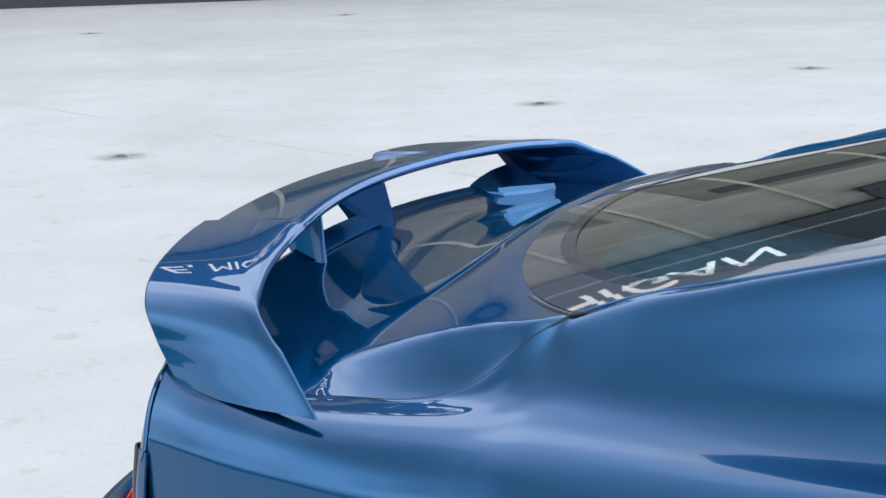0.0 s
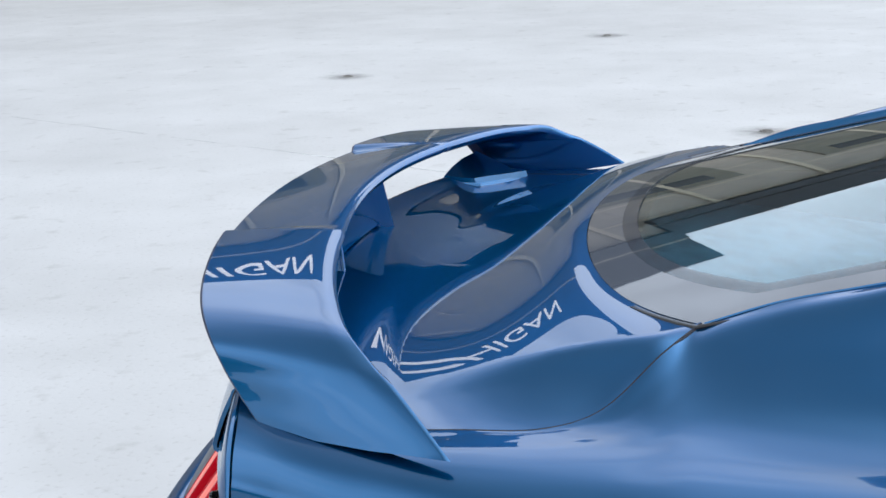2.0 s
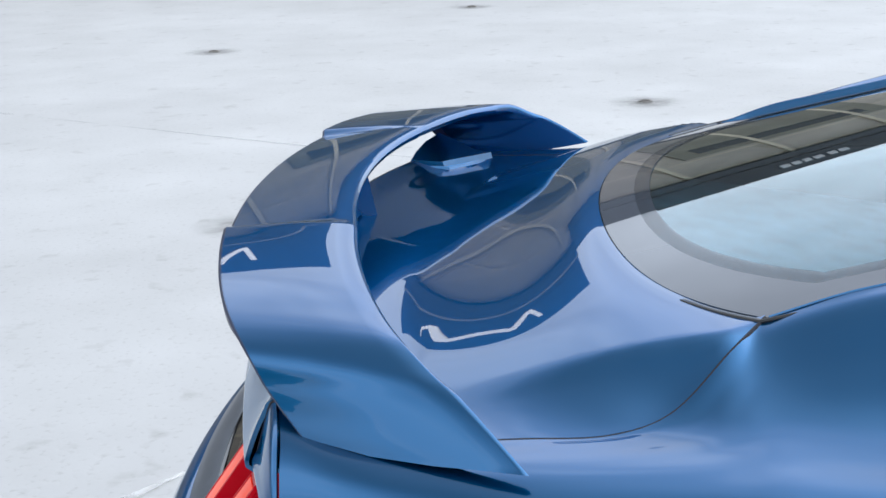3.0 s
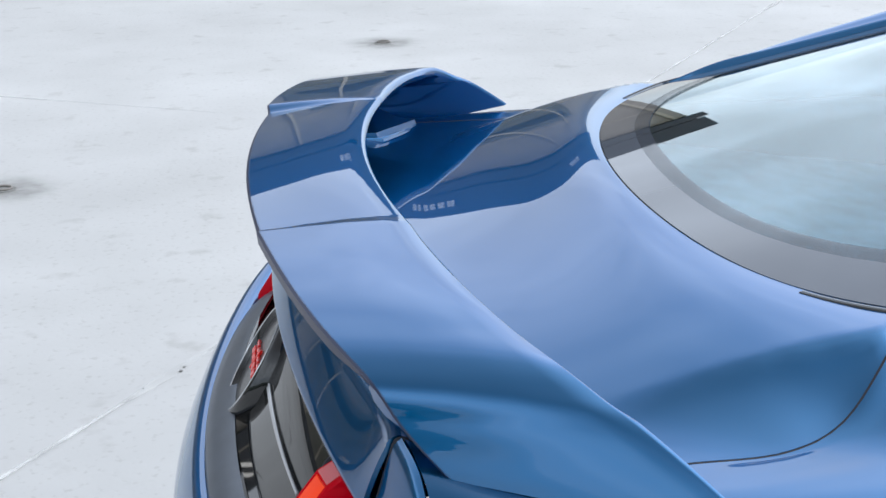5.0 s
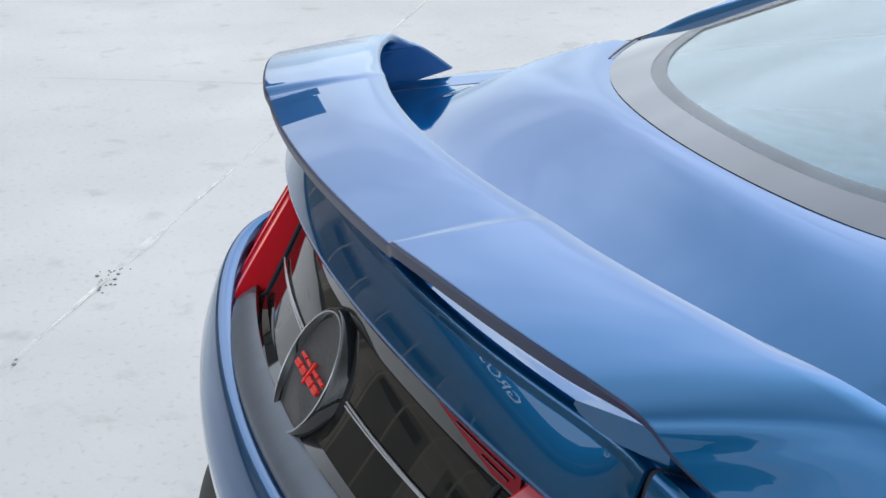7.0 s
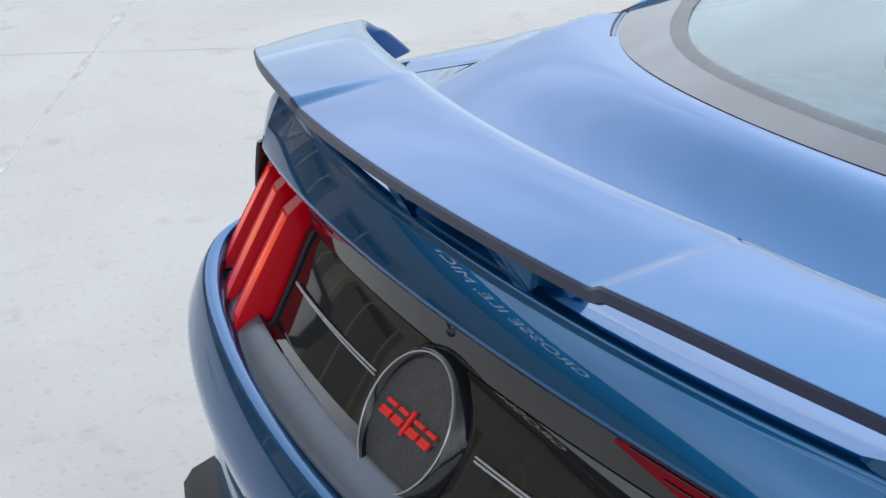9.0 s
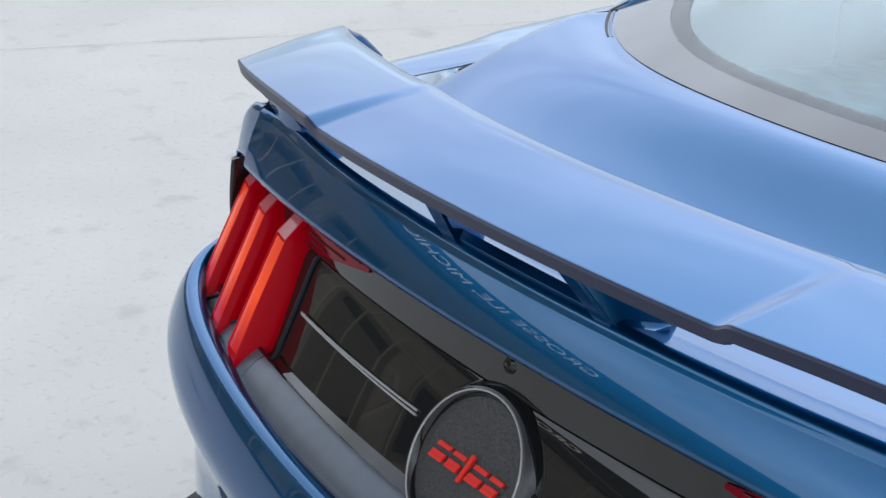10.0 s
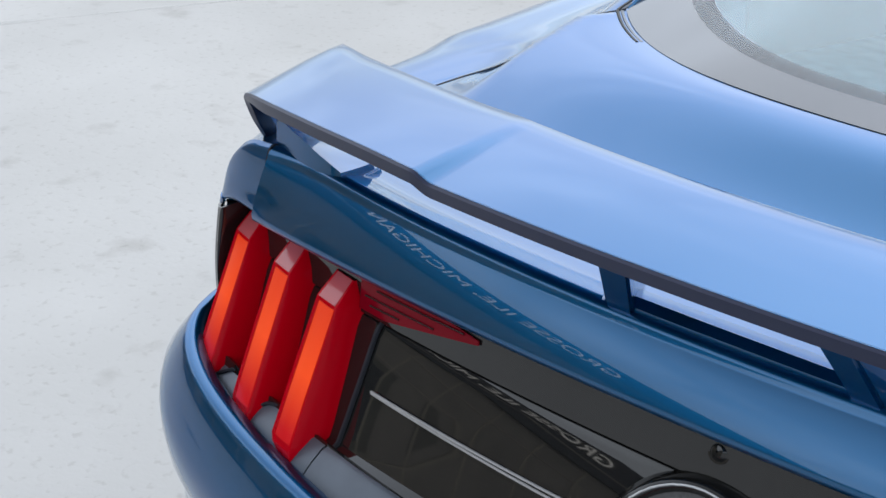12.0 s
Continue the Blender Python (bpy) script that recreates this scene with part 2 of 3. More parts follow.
def tube(path, r, sides=8, squash=1.0):
    """A closed tube along a path of points."""
    bm = bmesh.new()
    rings = []
    for i, p in enumerate(path):
        d = (path[min(i + 1, len(path) - 1)] - path[max(i - 1, 0)]).normalized()
        s = d.cross(Vector((0, 0, 1))).normalized()
        u = s.cross(d)
        rings.append([bm.verts.new(p + r * (math.cos(a) * s + squash * math.sin(a) * u)) for a in (2 * math.pi * k / sides for k in range(sides))])
    for a, b in zip(rings, rings[1:]):
        for k in range(sides):
            bm.faces.new((a[k], a[(k + 1) % sides], b[(k + 1) % sides], b[k]))
    bm.faces.new(rings[0]), bm.faces.new(rings[-1])
    return bm


def block(a, b, bevel=0.0, bm=None):
    bm = bm or bmesh.new()
    a, b = Vector(a), Vector(b)
    v = [bm.verts.new((x, y, z)) for x in (a.x, b.x) for y in (a.y, b.y) for z in (a.z, b.z)]
    for f in ((0, 1, 3, 2), (4, 6, 7, 5), (0, 4, 5, 1), (2, 3, 7, 6), (0, 2, 6, 4), (1, 5, 7, 3)):
        bm.faces.new([v[k] for k in f])
    if bevel:
        bmesh.ops.bevel(bm, geom=bm.edges[:], offset=bevel, segments=2, affect="EDGES")
    return bm


def prism(low, high, bevel=0.0):
    """A solid between two polygons with as many corners each."""
    bm = bmesh.new()
    a, b = [bm.verts.new(p) for p in low], [bm.verts.new(p) for p in high]
    n = len(a)
    for k in range(n):
        bm.faces.new((a[k], a[(k + 1) % n], b[(k + 1) % n], b[k]))
    bm.faces.new(a), bm.faces.new(b)
    bmesh.ops.recalc_face_normals(bm, faces=bm.faces)
    if bevel:
        bmesh.ops.bevel(bm, geom=bm.edges[:], offset=bevel, segments=2, affect="EDGES")
    return bm


def lathe(profile, m, sides=48):
    """Profile of (radius, height), turned round the local z axis and placed by m."""
    return sheet([[m @ Vector((r * math.cos(a), r * math.sin(a), h)) for a in (2 * math.pi * k / sides for k in range(sides))] for r, h in profile], close=True)


def rear(x, y, z, bow=0.235, drop=0.07):
    """A point of the bowed tail of the car: y and z are those on its middle line."""
    return Vector((x, y + bow * x * x, z - (drop + 0.033) * x * x))


def tail_sheet(profile, x0, x1, bow=0.235, drop=0.07, n=36):
    return sheet([[rear(x0 + (x1 - x0) * i / n, y, z, bow, drop) for y, z in profile] for i in range(n + 1)])


# ---- ground ----
def build_ground():
    s = 400
    bm = sheet([[Vector((x, y, 0)) for y in (-s, -40, 40, s)] for x in (-s, -40, 40, s)])
    g = tagged(part("ground", bm, CONCRETE), "pale weathered concrete apron with fine pits and stains", "ground", kind="structure")
    a = Vector((-0.88, 0.475, 0)).normalized()
    b = Vector((0.475, 0.88, 0)).normalized()
    o = Vector((-5.22, 1.45, 0))
    random.seed(4)
    for k in (0,):
        for along, across, filler in ((a, b, JOINT), (b, a, THIN)):
            bm = bmesh.new()
            c = o + across * 6.1 * k
            last = None
            for i in range(-120, 121):
                w = 0.005 + 0.004 * random.random() + (0.014 if random.random() < 0.12 else 0)
                p = c + along * i * 0.25 + Vector((0, 0, 0.003))
                e = [bm.verts.new(p - across * w), bm.verts.new(p + across * w)]
                if last:
                    bm.faces.new((last[0], last[1], e[1], e[0]))
                last = e
            part("slab_joint", bm, filler, g, "worn filled joint between slabs", thick=0.002)
    return g, a, b, o


GROUND, ALONG, ACROSS, CROSSING = build_ground()


def build_tie_down():
    """A rusty ring lying in a dirty hollow of the apron."""
    e = empty("tie_down_ring")
    part("smudge", lathe([(0.001, 0.003), (0.1, 0.003), (0.2, 0.003), (0.31, 0.003)], Matrix()), SMUDGE, e)
    part("dish", lathe([(0.001, 0.004), (0.03, 0.005), (0.045, 0.006), (0.055, 0.004)], Matrix()), STAIN, e)
    ring = [Vector((0.038 * math.cos(k * math.pi / 12), 0.038 * math.sin(k * math.pi / 12), 0.010)) for k in range(25)]
    part("ring", tube(ring, 0.005, 6), STEEL, e)
    tagged(e, "rusty steel tie-down ring in a shallow dirty dish", "tie-down", "tie-down rings of the apron")
    return e


ring = build_tie_down()
ring.matrix_world = pose(-7.37, -4.8, 0)
for x, y in ((-11.0, -2.84), (-14.5, -1.04), (-8.1, 0.78), (-18.85, -12.61), (-4.65, -0.97), (-23.3, -10.36)):
    copy_thing(ring, pose(x, y, 0, 0, 0, random.uniform(0, 90)))


def build_grit():
    """Crumbs of broken filler along the joint."""
    bm = bmesh.new()
    random.seed(8)
    for i in range(26):
        if i < 20:
            p = CROSSING + ALONG * random.choice((-2.66, -2.62, -2.5, -2.46)) + ALONG * random.gauss(0, 0.03) + ACROSS * random.gauss(0, 0.018)
        else:
            p = CROSSING + ALONG * random.uniform(-3.4, -1.6) + ACROSS * random.gauss(0, 0.02)
        r = random.uniform(0.003, 0.008)
        m = Matrix.Translation(p + Vector((0, 0, r * 0.3))) @ Matrix.Diagonal((r * random.uniform(0.8, 1.8), r, r * 0.5, 1)) @ Matrix.Rotation(random.random() * 3, 4, "Z")
        bmesh.ops.create_icosphere(bm, subdivisions=1, radius=1, matrix=m)
    tagged(part("grit", bm, STAIN), "dark crumbs of broken joint filler lying on concrete", "grit", kind="stuff")


build_grit()


# ---- hangar ----
def build_hangar():
    d = Vector((math.cos(radians(213)), math.sin(radians(213)), 0))
    m = Matrix.Translation(Vector((0, 0.4, 0)) + d * 32) @ Matrix.Rotation(radians(213 - 90), 4, "Z")  # x runs to the right as seen from the car
    h = empty("hangar")
    h.matrix_world = m

    def put(name, bm, material, label="", parent=None):
        bmesh.ops.transform(bm, matrix=m, verts=bm.verts)
        return part(name, bm, material, parent or h, label)

    left, right, top = -37.0, 12.4, 16.4
    low, end = 12.9, 28.0  # a lower wing of the building to the right
    for name, a, b, h_top in (("wall", left, right, top), ("low_wall", right, end, low)):
        put(name, block((a, 0.0, 0), (b - 0.004, 14, h_top - 0.1)), CLAD, "beige steel cladding")
        put("roof", prism([(a, 0, h_top - 0.1), (b - 0.004, 0, h_top - 0.1), (b - 0.004, 14, h_top - 0.1), (a, 14, h_top - 0.1)],
                          [(a, 6.8, h_top + 0.4), (b - 0.004, 6.8, h_top + 0.4), (b - 0.004, 7.2, h_top + 0.4), (a, 7.2, h_top + 0.4)]), DOORS)
    put("fascia", block((left - 0.2, -0.25, top - 2.9), (right + 0.2, 0.3, top)), FASCIA, "dark fascia band")
    put("gutter", block((left - 0.2, -0.35, top - 3.1), (right + 0.2, -0.02, top - 2.94)), RIB)
    put("canopy", block((left - 0.2, -0.5, top - 4.3), (right + 0.2, -0.02, top - 3.14)), FASCIA, "dark lower band")
    put("low_fascia", block((right + 0.22, -0.2, low - 1.9), (end + 0.2, 0.3, low)), FASCIA)
    put("low_canopy", block((right + 0.22, -0.45, low - 2.9), (end + 0.2, -0.02, low - 2.1)), FASCIA)
    put("plinth", block((left, -0.16, 0), (end, 0.02, 0.7)), FASCIA)
    x = left + 0.4
    while x < end:
        put("rib", block((x, -0.12, 0.68), (x + 0.16, 0.02, (top - 4.3 if x < right else low - 2.9))), RIB)
        x += 3.2
    for z in (1.6, 4.3, 7.0, 9.7):
        put("girt", block((left, -0.06, z), (end, 0.02, z + 0.12)), RIB)
    for k in range(7):
        door = put("door", block((left + 3 + k * 8.8, -0.09, 0.05), (left + 9.5 + k * 8.8, 0.02, 6.6)), DOORS, "sliding hangar door leaf")
        put("window_strip", block((left + 3.6 + k * 8.8, -0.11, 4.6), (left + 8.9 + k * 8.8, 0.0, 5.9)), BLACK, "dark glazing", door)
    text = bpy.data.curves.new("sign_letters", "FONT")
    text.body, text.size, text.extrude, text.align_x = "GROSSE ILE, MICHIGAN", 1.95, 0.04, "CENTER"
    s = new("sign_letters", text)
    text.materials.append(WHITE)
    s.parent = h
    s.matrix_local = pose(-1.3, -0.30, top - 2.2, 90, 0, 0)
    s["label"] = "lit white capital letters"
    x = 20.0  # a second, unreadable sign
    for w in (0.26, 0.24, 0.24, 0.28, 0.0, 0.24, 0.28):
        if w:
            put("sign_bar", block((x, -0.25, low - 1.2), (x + w, -0.18, low - 0.7)), PALE)
        x += w + 0.1
    tagged(h, "long beige hangar with a dark lettered fascia across the apron", "hangar")


build_hangar()


def build_unseen_trees():
    """Low far trees across the apron's open side, unseen, added to dim the reflected horizon."""
    random.seed(11)
    bm = bmesh.new()
    for i in range(700):
        a = radians(random.uniform(-118, 105))
        r, h = random.uniform(85, 110), random.uniform(7, 11)
        m = Matrix.Translation((r * math.cos(a), r * math.sin(a), h * 0.5)) @ Matrix.Diagonal((random.uniform(2, 4), random.uniform(2, 4), h * 0.55, 1))
        bmesh.ops.create_icosphere(bm, subdivisions=1, radius=1, matrix=m)
    for v in bm.verts:
        v.co += 0.6 * Vector((noise.noise(v.co), noise.noise(v.co + Vector((9, 2, 5))), noise.noise(v.co + Vector((3, 8, 1)))))
    tagged(part("unseen_tree_belt", bm, LEAVES), "unseen belt of far green trees added to dim the reflected horizon", "trees", kind="stuff")


build_unseen_trees()


# ---- car ----
CAR = empty("car")


def base_y(x):
    """Where the rear window meets the boot lid."""
    return 0.757 + 0.39 * x * x + 2.3 * x ** 6


GAPLINE = bend([(0.656, 0.434, 1.082), (0.683, 0.487, 1.068), (0.703, 0.548, 1.061), (0.708, 0.62, 1.060), (0.7015, 0.695, 1.0613), (0.6945, 0.783, 1.0636), (0.6635, 0.848, 1.078), (0.6112, 0.908, 1.127), (0.556, 0.946, 1.147)], 10)


def gap_at(v):
    y = GAPLINE[0].y + (GAPLINE[-1].y - GAPLINE[0].y) * v
    for a, b in zip(GAPLINE, GAPLINE[1:]):
        if y <= b.y:
            return a.lerp(b, (y - a.y) / max(1e-6, b.y - a.y))
    return GAPLINE[-1]


LID_MID = bend([(0, 0, 1.1005), (0, 0.12, 1.088), (0, 0.35, 1.082), (0, 0.6, 1.094), (0, 0.8, 1.115), (0, 1, 1.1495)], 10)


def lid_mid(v):
    for a, b in zip(LID_MID, LID_MID[1:]):
        if v <= b.y:
            return a.z + (b.z - a.z) * (v - a.y) / (b.y - a.y)
    return LID_MID[-1].z


def glass_point(u, v):
    x = u * (0.558 - 0.012 * v)
    low, high = base_y(0.558 * u), 1.80 + 0.02 * u * u
    y = low + (high - low) * v
    return Vector((x, y, 1.147 + 0.226 * (y - 0.757) - 0.149 * x * x))


def lid_height(u, v, g, front):
    """Height of the lid across the car: a dished top, a ridge that sharpens towards the window, and a flank down to the shut line."""
    crest = min(0.985, 0.605 / g.x)
    top = max(g.z + 0.002, 1.061 + 0.27 * (g.y - 0.63))
    mid = lid_mid(v)
    a = abs(u)
    if a < crest:
        z = mid + (top - mid) * (a / crest) ** 2
        return z + (front - z) * v ** 5
    k = (a - crest) / (1 - crest)
    return g.z + (top - g.z) * (1 - k) ** 1.25


def lid_point(u, v):
    g = gap_at(v)
    x0, x1 = 0.66 * u, 0.558 * u
    back, front = 0.350 + 0.215 * x0 * x0, base_y(x1) - 0.0025
    y = back + (front - back) * v
    y += (g.y - y) * abs(u) ** 8
    spread = 0.012 + 0.05 * max(0, 0.75 - v)  # the ridge is rounder towards the tail
    rim = glass_point(u, 0).z + 0.001
    zs = [lid_height(max(-1, min(1, u + spread * k / 3)), v, g, rim) for k in range(-3, 4)]
    z = sum(zs) / 7
    pin = max(0, (abs(u) - 1 + spread) / spread)
    return Vector((u * (g.x - 0.0015), y, z + (g.z - z) * pin ** 2))


def build_lid():
    rows = []
    for i in range(49):
        v = i / 48
        rows.append([lid_point(-1 + 2 * j / 160, v) for j in range(161)])
    lid = part("boot_lid", sheet(rows), PAINT, CAR, thick=0.006, angle=60)
    rows = []
    for j in range(61):
        u = -0.997 + 1.994 * j / 60
        x = 0.657 * u
        top = lid_point(u, 0)
        low = rear(x, 0.3035, 1.045, 0.212, 0.045)
        crest = top + Vector((0, -0.015, -0.0105))
        out = (low - crest).cross(Vector((1, 0, 0))).normalized()
        out = out if out.y < 0 else -out
        rows.append([top] + [top + Vector((0, -a, -b)) for a, b in ((0.004, 0.0002), (0.008, 0.0014), (0.0115, 0.0037), (0.0138, 0.0068))] + [crest] + [crest.lerp(low, k) + out * 0.0075 * k * (1 - k) for k in (0.04, 0.15, 0.3, 0.45, 0.6, 0.75, 0.88, 0.97)]
                    + [low, rear(x, 0.3045, 1.038, 0.212, 0.045), rear(x, 0.312, 1.032, 0.215, 0.045), rear(x, 0.340, 1.032, 0.235, 0.045)])
    face = sheet(rows)
    part("rear_face", face, PAINT, lid, thick=0.005, angle=70)
    return lid


LID = build_lid()

# the side of the body: shut line or roof rail, flank, shelf, haunch, side, sill
QUARTER = [
    [(0.659, 0.437, 1.082), (0.675, 0.441, 1.079), (0.695, 0.445, 1.0735), (0.710, 0.449, 1.068), (0.730, 0.453, 1.057), (0.748, 0.455, 1.040), (0.763, 0.457, 1.016), (0.772, 0.458, 0.980), (0.787, 0.464, 0.80), (0.775, 0.483, 0.30)],
    [(0.690, 0.505, 1.066), (0.705, 0.508, 1.066), (0.720, 0.511, 1.065), (0.737, 0.514, 1.062), (0.757, 0.517, 1.055), (0.777, 0.521, 1.041), (0.792, 0.525, 1.016), (0.802, 0.530, 0.978), (0.815, 0.535, 0.80), (0.802, 0.55, 0.30)],
    [(0.708, 0.600, 1.060), (0.722, 0.601, 1.0605), (0.740, 0.602, 1.0605), (0.757, 0.603, 1.059), (0.779, 0.604, 1.054), (0.803, 0.605, 1.041), (0.820, 0.606, 1.016), (0.830, 0.608, 0.976), (0.845, 0.61, 0.80), (0.832, 0.616, 0.30)]]
QUARTER += [
    [(0.7015, 0.700, 1.061), (0.720, 0.702, 1.061), (0.742, 0.704, 1.061), (0.768, 0.706, 1.060), (0.798, 0.708, 1.055), (0.829, 0.710, 1.042), (0.848, 0.712, 1.016), (0.858, 0.715, 0.974), (0.873, 0.72, 0.80), (0.860, 0.726, 0.30)],
    [(0.6635, 0.848, 1.078), (0.685, 0.849, 1.070), (0.711, 0.850, 1.066), (0.745, 0.851, 1.064), (0.786, 0.852, 1.060), (0.828, 0.853, 1.049), (0.862, 0.854, 1.025), (0.882, 0.855, 0.980), (0.900, 0.856, 0.80), (0.885, 0.856, 0.30)],
    [(0.6112, 0.908, 1.127), (0.643, 0.908, 1.102), (0.680, 0.908, 1.081), (0.722, 0.908, 1.069), (0.771, 0.908, 1.063), (0.826, 0.908, 1.054), (0.868, 0.909, 1.031), (0.893, 0.910, 0.983), (0.910, 0.911, 0.80), (0.895, 0.911, 0.30)]]
QUARTER += [
    [(0.558, 0.950, 1.146), (0.590, 0.951, 1.137), (0.640, 0.952, 1.104), (0.690, 0.953, 1.079), (0.752, 0.955, 1.067), (0.823, 0.957, 1.058), (0.875, 0.960, 1.036), (0.903, 0.962, 0.985), (0.920, 0.966, 0.80), (0.905, 0.966, 0.30)],
    [(0.557, 1.200, 1.201), (0.600, 1.200, 1.206), (0.650, 1.200, 1.148), (0.697, 1.200, 1.092), (0.760, 1.200, 1.066), (0.850, 1.200, 1.053), (0.908, 1.200, 1.022), (0.938, 1.200, 0.965), (0.950, 1.196, 0.80), (0.935, 1.196, 0.30)],
    [(0.554, 1.500, 1.269), (0.620, 1.500, 1.279), (0.668, 1.500, 1.190), (0.706, 1.500, 1.110), (0.765, 1.500, 1.066), (0.865, 1.500, 1.048), (0.928, 1.500, 1.010), (0.952, 1.500, 0.950), (0.957, 1.496, 0.80), (0.945, 1.496, 0.30)],
    [(0.545, 1.900, 1.362), (0.605, 1.900, 1.372), (0.662, 1.900, 1.250), (0.706, 1.900, 1.120), (0.765, 1.900, 1.062), (0.870, 1.900, 1.040), (0.938, 1.900, 1.000), (0.957, 1.900, 0.940), (0.957, 1.896, 0.80), (0.945, 1.896, 0.30)]]


for step in (2, 1):  # two more stations between the shut line and the rear wheel
    QUARTER.insert(7, [tuple(a + (b - a) * step / 3 for a, b in zip(p, q)) for p, q in zip(QUARTER[6], QUARTER[9 - step])])


def raised(rows):
    """The roof rail stands a finger's width proud of the glass."""
    out = []
    for r in rows:
        k = min(1, max(0, (r[0][1] - 0.955) / 0.06))
        out.append([(x + 0.004 * k * (n == 0), y, z + k * (0.011, 0.004)[n] if n < 2 else z) for n, (x, y, z) in enumerate(r)])
    return out


QUARTER = raised(QUARTER)


def build_sides():
    edge = [Vector(r[0]) for r in QUARTER[6:]]
    for side in (1, -1):
        def turned(grid):
            return [[Vector((side * p.x, p.y, p.z)) for p in row] for row in grid]
        grid = net(QUARTER, 8, 6)
        for row in grid:
            fade = min(1, max(0, (0.950 - row[0].y) / 0.03))
            if fade:
                g = gap_at(max(0, (row[0].y - GAPLINE[0].y) / (GAPLINE[-1].y - GAPLINE[0].y)))
                d = Vector((g.x + 0.0025, g.y, g.z)) - row[0]
                for k in range(8):
                    row[k] = row[k] + d * fade * (0.5 + 0.5 * math.cos(math.pi * k / 8))
        q = part("quarter_panel", sheet(turned(grid)), PAINT, CAR, thick=-0.004, angle=60)
        rim = bend(edge, 10)
        flange = [[p, p + Vector((-0.002, 0, -0.001)), p + Vector((-0.005, 0, -0.008 - 0.022 * min(1, i / 8)))] for i, p in enumerate(rim)]
        part("rail_flange", sheet(turned(flange)), PAINT, q, thick=0.002)
        corner = [[(0.659, y, z) for y, z in ((0.434, 1.082), (0.427, 1.076), (0.419, 1.054), (0.411, 1.028), (0.404, 1.009), (0.43, 1.002))],
                  [(0.710, y, z) for y, z in ((0.446, 1.071), (0.438, 1.064), (0.431, 1.044), (0.425, 1.021), (0.421, 1.003), (0.44, 0.996))],
                  [(0.748, y, z) for y, z in ((0.452, 1.040), (0.446, 1.036), (0.442, 1.024), (0.437, 1.006), (0.435, 0.992), (0.45, 0.986))],
                  [(0.772, y, z) for y, z in ((0.455, 0.992), (0.452, 0.991), (0.450, 0.987), (0.448, 0.982), (0.447, 0.976), (0.46, 0.972))]]
        part("rear_corner", sheet(net(corner, 5, 4, side)), PAINT, q, thick=0.003, angle=60)
        seam = [(0.657, 0.440, 1.079), (0.657, 0.428, 1.078), (0.657, 0.420, 1.054), (0.658, 0.412, 1.028), (0.659, 0.406, 1.008)]
        part("gap_seal", tube([Vector((side * x, y + 0.001, z)) for x, y, z in bend(seam, 4)], 0.0028, 6), GAP, CAR)
        part("gap_seal", tube([Vector((side * (p.x + 0.001), p.y, p.z - 0.0018)) for p in GAPLINE], 0.0024, 6), GAP, CAR, "dark shut line")


build_sides()


def build_window():
    w = part("rear_window", sheet([[glass_point(-1 + 2 * j / 48, i / 30) for j in range(49)] for i in range(31)]), GLASS, CAR, "tinted heated rear window", thick=0.004, angle=60)
    up = Vector((0, -0.001, 0.002))

    def band(outer, inner):
        return [glass_point(outer[0] + (inner[0] - outer[0]) * k / 3, outer[1] + (inner[1] - outer[1]) * k / 3) + up for k in range(4)]
    us = [-1 + 2 * j / 60 for j in range(61)]
    part("ceramic_border", sheet([band((u, 0), (0.90 * u, 0.046 + 0.075 * u ** 4)) for u in us]), FRIT, w, "grey ceramic edge band", thick=0.0008, angle=60)
    for side in (1, -1):
        part("ceramic_border", sheet([band((side, i / 30), (0.90 * side, 0.121 + 0.879 * i / 30)) for i in range(31)]), FRIT, w, thick=0.0008, angle=60)
    part("dotted_edge", sheet([band((0.90 * u, 0.046 + 0.075 * u ** 4), (0.86 * u, 0.066 + 0.085 * u ** 4)) for u in us]), DOTS, w, "dotted fade of the edge band", thick=0.0008, angle=60)
    for side in (1, -1):
        part("dotted_edge", sheet([band((0.90 * side, 0.121 + 0.879 * i / 30), (0.86 * side, 0.151 + 0.849 * i / 30)) for i in range(31)]), DOTS, w, thick=0.0008, angle=60)
    seal = [glass_point(-1, 0.12), glass_point(-1, 0.06)] + [glass_point(-1 + 2 * j / 60, 0) for j in range(61)] + [glass_point(1, 0.06), glass_point(1, 0.12)]
    part("window_seal", tube([p - Vector((0, 0, 0.002)) for p in seal], 0.0025, 6), RUBBER, w)
    for side in (1, -1):
        bow = [glass_point(side * (0.84 + 0.16 * k / 14), 0) for k in range(15)] + [glass_point(side, 0.01 * k) for k in range(1, 8)]
        part("corner_seal", tube([p + Vector((side * 0.008, -0.008, 0.0)) for p in bow], 0.0024, 6), RUBBER, w, "double black rubber seal")
        part("corner_trim", tube([p + Vector((side * 0.004, -0.004, -0.001)) for p in bow], 0.003, 6), SATIN, w)
    shelf = sheet([[Vector((x, 0.80 + 0.6 * i, 1.06 - 0.08 * i)) for x in (-0.56, 0, 0.56)] for i in range(3)])
    part("parcel_shelf", shelf, CABIN, CAR, thick=0.02)


build_window()

# ---- tail ----
HEADER = [(0.340, 1.037), (0.3335, 1.031), (0.3295, 0.998), (0.3270, 0.984), (0.3265, 0.980), (0.3300, 0.9765)]
PANEL = [(0.3345, 0.9775), (0.3275, 0.9765), (0.3195, 0.9665), (0.3025, 0.935), (0.2885, 0.910), (0.2705, 0.878), (0.262, 0.865), (0.245, 0.858)]
LEDGE = [(0.246, 0.860), (0.238, 0.859), (0.222, 0.850), (0.209, 0.840), (0.206, 0.832), (0.210, 0.822)]


